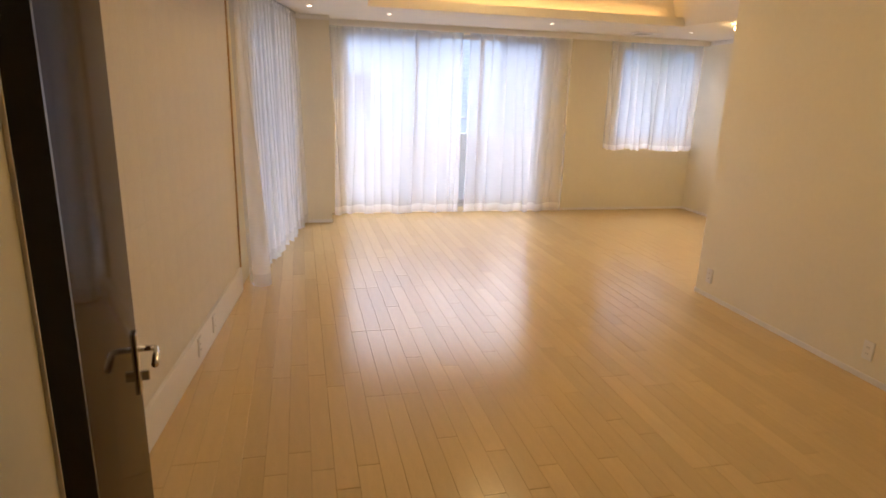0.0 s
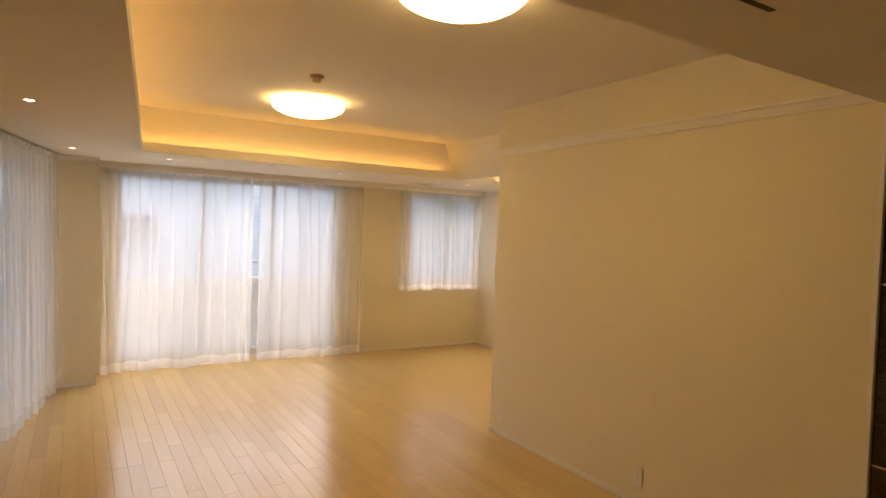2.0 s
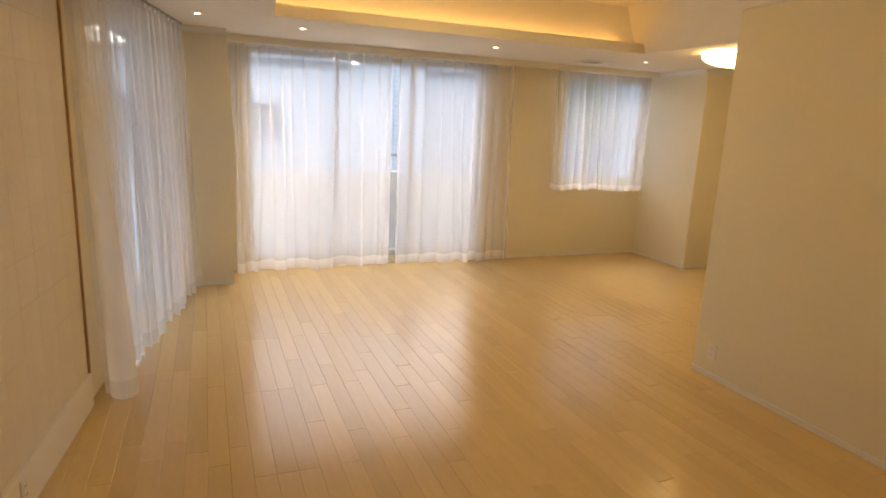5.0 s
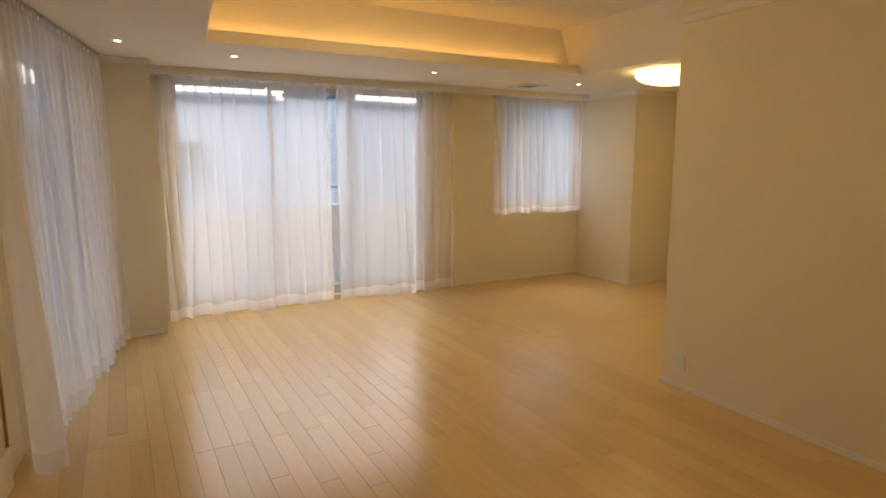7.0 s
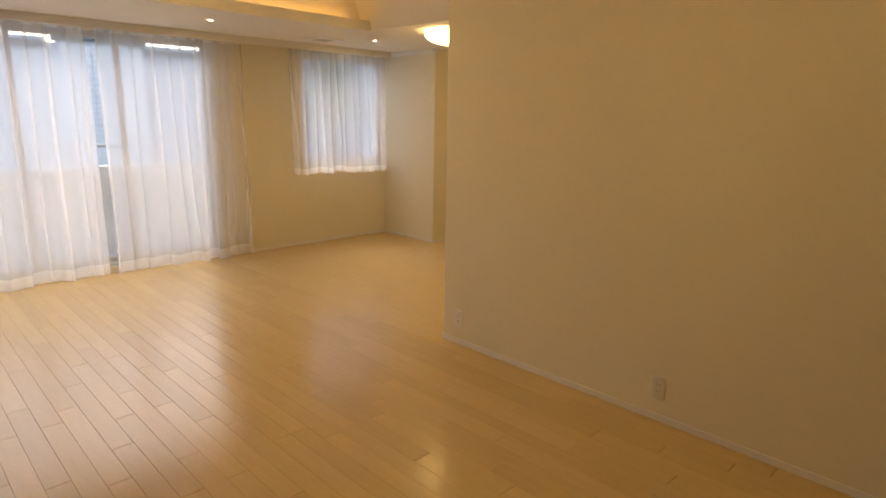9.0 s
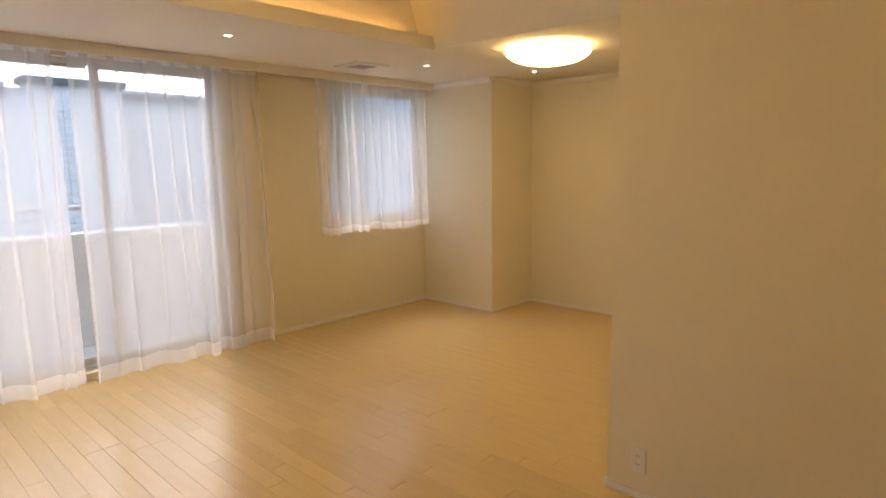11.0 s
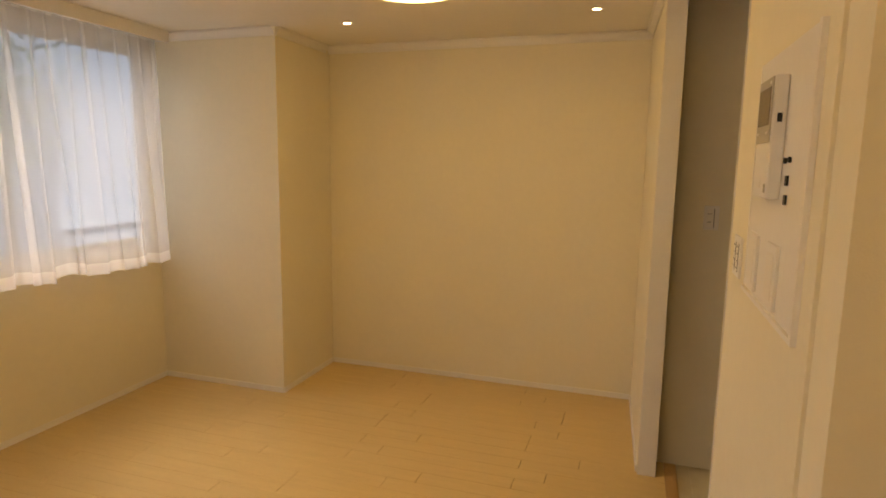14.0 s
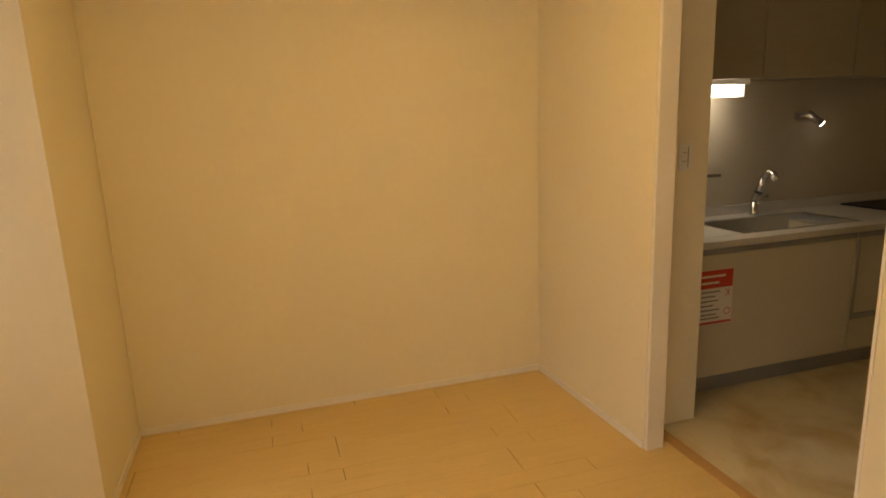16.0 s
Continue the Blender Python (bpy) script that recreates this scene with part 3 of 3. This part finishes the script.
for a, b, w in ((-0.05, 0.012, 0.02), (0.05, 0.012, 0.02), (0.055, 0.125, 0.012)):
    part("button", box(a - w / 2, -0.0345, b - 0.003, a + w / 2, -0.0332, b + 0.003), M_WHITE, it)
part("button", box(-0.03, -0.032, -0.115, 0.01, -0.0305, -0.10), M_TRIM, it)
part("button", box(0.055, -0.032, -0.125, 0.068, -0.0305, -0.105), M_GREYP, it)
for a, b in ((0.120, -0.042), (0.160, -0.040)):
    part("knob", lathe([(0, 0), (0.0065, 0), (0.0065, 0.006), (0, 0.006)], 12), M_SLOT, it).matrix_local = pose(a, -0.001, b - 0.01, 90)
for b in (-0.095, -0.137):
    part("jack", box(0.130, -0.004, b - 0.011, 0.150, 0, b + 0.011, 0.001), M_SLOT, it, "black jack")
part("side_button", box(0.0802, -0.02, 0.035, 0.0825, -0.01, 0.055), M_SLOT, it)
for xx in (4.395, 4.16):
    plate("blank_plate", "white double socket plate on the control board", "socket", pose(xx, YI + 0.005, 1.325, 0, 0, 180), 0.115, 0.15, [])

# ---- kitchen ----
KX, KY0, KY1, KZ = 6.02, 2.62, 5.188, 0.86
xs = [(3.97, KY1 - 0.004), (3.45, 3.97), (2.62, 3.45)]
for i, (a, b) in enumerate(xs):
    c = thing("base_cabinet", "glossy beige kitchen base cabinet", "cabinet", pose(0, 0, 0), "base cabinets")
    part("body", box(KX + 0.03, a + 0.002, 0.1, XA - 0.002, b - 0.002, KZ - 0.17 if i == 0 else KZ - 0.04), M_CAB, c)
    part("door", box(KX + 0.008, a + 0.004, 0.105, KX + 0.028, b - 0.004, KZ - 0.075, 0.002), M_CAB, c)
    part("grip", box(KX + 0.004, a + 0.004, KZ - 0.073, KX + 0.03, b - 0.004, KZ - 0.042), M_KICK, c, "dark grey grip rail")
    part("plinth", box(KX + 0.05, a, 0, KX + 0.07, b, 0.098), M_KICK, c, "grey plinth")
    if i == 1:
        part("handle", box(KX - 0.004, a + 0.004, 0.30, KX + 0.0075, b - 0.004, 0.335, 0.003), M_KICK, c, "dark steel grip strip")
        part("side_trim", box(KX - 0.002, b - 0.022, 0.336, KX + 0.0075, b - 0.004, KZ - 0.08, 0.002), M_KICK, c, "dark steel edge strip")
wt = thing("worktop", "pale speckled kitchen worktop with a steel sink", "worktop", pose(0, 0, 0))
SY0, SY1, SX0, SX1 = 3.86, 4.68, 6.12, 6.50
bm = box(KX - 0.01, KY0, KZ - 0.038, SX0, KY1 - 0.004, KZ, 0.004)
box(SX1, KY0, KZ - 0.038, XA - 0.02, KY1 - 0.004, KZ, 0, bm)
box(SX0, KY0, KZ - 0.038, SX1, SY0, KZ, 0, bm)
box(SX0, SY1, KZ - 0.038, SX1, KY1 - 0.004, KZ, 0, bm)
part("top", bm, M_TOP, wt)
part("upstand", box(XA - 0.02, KY0, KZ - 0.03, XA - 0.002, KY1 - 0.004, KZ + 0.06, 0.002), M_TOP, wt)
sk = thing("sink", "brushed steel kitchen sink set in the worktop", "sink", pose(0, 0, 0))
bm = box(SX0, SY0, KZ - 0.16, SX1, SY1, KZ - 0.155)
for a in ((SX0, SY0, KZ - 0.155, SX0 + 0.004, SY1, KZ), (SX1 - 0.004, SY0, KZ - 0.155, SX1, SY1, KZ), (SX0, SY0, KZ - 0.155, SX1, SY0 + 0.004, KZ), (SX0, SY1 - 0.004, KZ - 0.155, SX1, SY1, KZ)):
    box(*a, bm=bm)
part("basin", bm, M_STEEL, sk)
bm = box(SX0 - 0.015, SY0 - 0.015, KZ, SX0, SY1 + 0.015, KZ + 0.004)
for a in ((SX1, SY0 - 0.015, KZ, SX1 + 0.015, SY1 + 0.015, KZ + 0.004), (SX0, SY0 - 0.015, KZ, SX1, SY0, KZ + 0.004), (SX0, SY1, KZ, SX1, SY1 + 0.015, KZ + 0.004)):
    box(*a, bm=bm)
part("rim", bm, M_CHROME, sk)
fa = thing("faucet", "chrome kitchen mixer tap with pull-out head", "tap", pose(6.57, 4.18, KZ + 0.003))
part("base", lathe([(0, 0), (0.027, 0), (0.027, 0.012), (0.022, 0.02), (0.02, 0.1), (0, 0.1)], 20), M_CHROME, fa, "", True)
part("body", tube([(0, 0, 0.09), (-0.012, -0.006, 0.13), (-0.03, -0.015, 0.19), (-0.04, -0.02, 0.235)], 0.024, 16), M_CHROME, fa, "", True)
part("collar", tube([(-0.0145, -0.0073, 0.14), (-0.0195, -0.0098, 0.155)], 0.0262, 16), M_SLOT, fa, "black collar ring", True)
part("spray_head", tube([(-0.04, -0.02, 0.232), (-0.05, -0.025, 0.262), (-0.068, -0.03, 0.275), (-0.095, -0.036, 0.262), (-0.115, -0.04, 0.225)], 0.021, 16), M_CHROME, fa, "", True)
part("lever", tube([(0.0, -0.022, 0.075), (-0.004, -0.05, 0.088), (-0.012, -0.095, 0.115)], 0.009), M_CHROME, fa, "", True)
f2 = thing("water_tap", "slim square chrome water tap", "tap", pose(6.57, 4.63, KZ + 0.003))
part("post", box(-0.012, -0.012, 0, 0.012, 0.012, 0.26, 0.002), M_CHROME, f2)
part("spout", box(-0.012, -0.17, 0.2605, 0.012, 0.012, 0.278, 0.002), M_CHROME, f2)
part("base", lathe([(0, 0), (0.026, 0), (0.024, 0.03), (0, 0.03)], 16), M_CHROME, f2, "", True)
structure("wall_splashback", box(XA - 0.008, KY0, KZ + 0.062, XA - 0.001, KY1 - 0.004, 1.70), M_SPLASH, "glossy beige splashback panel", "splashback")
for a, b in ((4.42, KY1 - 0.004), (3.75, 4.42), (2.62, 3.75)):
    c = thing("wall_cabinet", "beige veneer kitchen wall cabinet", "cabinet", pose(0, 0, 0), "wall cabinets")
    part("body", box(6.35, a + 0.001, 1.70, XA - 0.002, b - 0.001, H - 0.002), M_CABUP, c)
    part("door", box(6.33, a + 0.003, 1.69, 6.349, b - 0.003, H - 0.01, 0.002), M_CABUP, c)
ul = thing("under_cabinet_light", "white fluorescent light under the wall cabinet, lit", "kitchen lamp", pose(0, 0, 0))
part("housing", box(6.44, 4.40, 1.665, 6.56, 5.05, 1.70, 0.004), M_WHITE, ul)
part("tube", box(6.46, 4.43, 1.60, 6.54, 5.03, 1.664, 0.012), M_TUBE, ul, "glowing white diffuser")
part("end_cap", box(6.45, 4.40, 1.595, 6.55, 4.429, 1.664, 0.003), M_GREYP, ul)
sp = thing("spot_lamp", "small adjustable chrome wall spot, lit", "spot lamp", pose(6.60, 3.78, 1.47))
part("bracket", lathe([(0, 0), (0.03, 0), (0.03, 0.012), (0, 0.012)], 16), M_STEEL, sp).matrix_local = pose(0.066, 0, 0, 0, -90, 0)
part("arm", tube([(0.055, 0, 0), (0.0, -0.02, 0)], 0.012), M_STEEL, sp, "", True)
part("head", tube([(0.0, -0.01, 0.015), (-0.03, -0.09, -0.05)], 0.024, 16), M_STEEL, sp, "", True)
part("lens", tube([(-0.031, -0.092, -0.052), (-0.033, -0.096, -0.056)], 0.02, 16), M_TUBE, sp, "glowing lens")
hob = thing("cooktop", "black glass cooktop on the worktop", "cooktop", pose(0, 0, 0))
part("glass", box(6.15, 2.75, KZ + 0.001, 6.62, 3.4, KZ + 0.012, 0.003), M_SLOT, hob)
st = thing("notice_sticker", "red and white notice sticker on the cabinet door", "sticker", pose(KX + 0.0075, 4.93, 0.555, 0, 0, -90))
part("sheet", box(-0.11, -0.001, -0.15, 0.11, 0, 0.15), M_PAPER, st)
part("red_header", box(-0.108, -0.0017, 0.05, 0.108, -0.0012, 0.148), M_RED, st)
part("red_footer", box(-0.108, -0.0017, -0.148, 0.108, -0.0012, -0.135), M_RED, st)
for z, w in ((0.115, 0.15), (0.08, 0.11)):
    part("bar", box(-0.09, -0.0022, z - 0.006, -0.09 + w, -0.0018, z + 0.006), M_PAPER, st)
for i, (z, w) in enumerate(((0.03, 0.12), (0.005, 0.09), (-0.02, 0.11), (-0.045, 0.08), (-0.07, 0.12), (-0.095, 0.1), (-0.115, 0.12))):
    part("bar", box(-0.09, -0.0017, z - 0.004, -0.09 + w, -0.0012, z + 0.004), M_INK, st)
for s in (1, -1):
    part("red_cross", tube([(0.065, -0.0015, 0.02 - 0.02 * s), (0.095, -0.0015, 0.02 + 0.02 * s)], 0.002, 6), M_RED, st)
part("red_ring", tube([(0.08 + 0.018 * math.cos(k * math.pi / 8), -0.0015, -0.085 + 0.018 * math.sin(k * math.pi / 8)) for k in range(17)], 0.002, 6), M_RED, st)

# ---- outside ----
structure("ground", box(-300, -300, -6.2, 300, 300, -6.0), M_GROUND, "grey asphalt ground far below", "ground")
structure("balcony_floor", box(-1.2, YF + 0.19, -0.2, 7.4, 10.2, -0.05), M_CONC, "pale concrete balcony floor", "balcony")
bl = thing("balcony_parapet", "pale solid balcony parapet with a steel rail", "parapet", pose(0, 0, 0))
part("wall", box(-1.2, 10.02, -0.05, 4.35, 10.17, 0.98, 0.006), M_CONC, bl)
part("rail", tube([(-1.2, 10.09, 1.21), (4.35, 10.09, 1.21)], 0.02), M_ALU, bl, "", True)
for i in range(7):
    part("post", box(-1.1 + i * 0.9, 10.075, 0.978, -1.075 + i * 0.9, 10.105, 1.20), M_ALU, bl)
structure("balcony_post", box(4.36, YF + 0.19, -0.1, 4.6, 10.2, 2.7), M_FACADE, "pale balcony side wall", "balcony")

hs = thing("house_block", "pale rendered neighbouring house with a low flat roof", "house", pose(0, 0, 0))
part("wall", prism([(-9, 15.6), (3.58, 15.0), (3.58, 24), (-9, 24)], -6, 2.76), M_FACADE, hs)
part("wall", prism([(4.83, 15.2), (9.85, 15.6), (9.85, 25), (4.83, 25)], -6, 2.78), M_FACADE3, hs, "pale grey rendered wall")
part("parapet_coping", prism([(-9, 15.5), (3.35, 14.9), (3.35, 15.2), (-9, 15.8)], 2.76, 2.83), M_FACADE2, hs, "grey coping")
part("parapet_coping", prism([(4.85, 15.1), (9.75, 15.5), (9.75, 15.8), (4.85, 15.4)], 2.78, 2.85), M_FACADE2, hs, "grey coping")
part("canopy", prism([(-3.0, 14.6), (1.9, 14.5), (1.9, 15.05), (-3.0, 15.3)], 1.86, 1.98), M_FACADE3, hs, "shallow canopy slab")
for xw in (-2.2, -0.4, 6.0):
    w = part("window", box(xw, 14.95 if xw < 4 else 15.2, 0.3, xw + 1.1, 15.4, 1.5), M_FACADE3, hs)
# Added, unseen block: holds back sky light from the side curtain.
side_blocker = thing("house_block", "unseen pale block added to cut light at the side window", "house", pose(0, 0, 0))
part("wall", box(-9, -2.0, -6, -5.2, 14.0, 3.0), M_FACADE, side_blocker)
part("parapet_coping", box(-9.05, -2.05, 3.0, -5.15, 14.05, 3.08), M_FACADE2, side_blocker)
th = thing("tiled_tower", "pale brick-tiled building edge beyond the balcony", "building", pose(0, 0, 0))
part("core", box(3.55, 14.62, -6, 4.85, 15.05, 2.8), M_CONC, th)
part("coping", box(3.5, 14.55, 2.8, 4.9, 15.1, 2.9), M_ROOF, th, "dark coping")
bk = mesh_of("brick", box(0.004, 0, 0.004, 0.211, 0.019, 0.096), M_TILE)
for k in range(28):
    for j in range(6):
        b = new("brick", bk)
        b.parent = th
        b.location = (3.555 + j * 0.215, 14.6, k * 0.1)
gb = thing("grey_building", "grey building with white bands beyond the small window", "building", pose(0, 0, 0))
part("wall", box(9.86, 14.5, -6, 16.0, 20, 6.5), M_FACADE3, gb)
part("band", box(9.7, 14.4, 0.4, 16.0, 14.5, 0.8), M_FACADE, gb, "white band")
tr = thing("tree", "small broadleaf tree outside the window", "tree", pose(8.2, 13.4, -6))
part("trunk", lathe([(0.16, 0), (0.13, 2.5), (0.09, 5), (0.05, 8), (0.01, 9.2)], 10), M_BARK, tr, "", True)
rnd = random.Random(4)
bm = bmesh.new()
for _ in range(1500):
    a, zz = rnd.uniform(0, 6.283), rnd.gauss(8.3, 0.6)
    rr = abs(rnd.gauss(0, 0.55))
    p = Vector((rr * math.cos(a), rr * math.sin(a), zz))
    q = Euler((rnd.uniform(0, 3), rnd.uniform(0, 3), rnd.uniform(0, 6))).to_matrix()
    bm.faces.new([bm.verts.new(p + q @ Vector(v)) for v in ((-0.06, 0, 0), (0, -0.025, 0.01), (0.06, 0, 0), (0, 0.025, 0.01))])
part("crown", bm, M_LEAF, tr)

# ---- floorboards, laid along y ----
BW, BL = 0.101, 0.909
cache = {}


def board_bm(w, l, bm=None, at=(0, 0), lie=(0.0, 0.0)):
    bm = bm or bmesh.new()
    g, e, h = 0.0005, 0.0008, 0.02
    k = 0.0015
    lo = [(g, k), (w - g, k), (w - g, l - k), (g, l - k)]
    hi = [(g + e, k + 0.0012), (w - g - e, k + 0.0012), (w - g - e, l - k - 0.0012), (g + e, l - k - 0.0012)]
    ring = [[bm.verts.new((at[0] + x, at[1] + y, z)) for x, y in p] for p, z in ((lo, -h), (lo, -0.0012), (hi, 0))]
    for p, q in zip(ring, ring[1:]):
        for i in range(4):
            bm.faces.new((p[i], p[(i + 1) % 4], q[(i + 1) % 4], q[i]))
    bm.faces.new(ring[2])
    for v, (sx, sy) in zip(ring[2], ((-1, -1), (1, -1), (1, 1), (-1, 1))):
        v.co.z = -0.0006 + lie[0] * sx + lie[1] * sy
    return bm


floor = bpy.data.objects["floor"]
rest = bmesh.new()
made = 0
rnd = random.Random(21)
i = 0
x = -0.75
while x < XA:
    w = min(BW, XA - x)
    ystart = -0.1 if x < XR else 5.34 if x < 4.8 else 5.425
    y = ystart - rnd.choice((0.0, 0.30, 0.45, 0.60, 0.15))
    while y < YF:
        a, b = max(y, ystart), min(y + BL, YF + 0.01)
        y += BL
        if b - a < 0.02:
            continue
        if made < 300 and b > 2.4 and x > -0.1:
            key = (round(w, 3), round(b - a, 3), rnd.choice((-0.00022, -0.0001, 0.0, 0.00012, 0.00025)), rnd.choice((-0.0003, 0.0, 0.0003)))
            if key not in cache:
                cache[key] = mesh_of("plank", board_bm(key[0], key[1], lie=key[2:]), M_FLOOR)
            ob = new("plank", cache[key])
            ob.parent = floor
            ob.location = (x, a, 0)
            made += 1
        else:
            board_bm(w, b - a, rest, (x, a), (rnd.uniform(-0.00022, 0.00022), rnd.uniform(-0.0003, 0.0003)))
    x += w
    i += 1
tagged(part("planks", rest, M_FLOOR, floor), "", "", "", "stuff")

# ---- square tiles of the wall panel ----
tile = mesh_of("tile", box(0.012, 0.0004, 0.0004, 0.0145, 0.1949, 0.2026, 0.0006), M_PANEL)
for iy in range(15):
    for iz in range(10):
        t = new("tile", tile)
        t.parent = wp
        t.location = (0, -2.95 + iy * 0.1953, 0.207 + iz * 0.203)
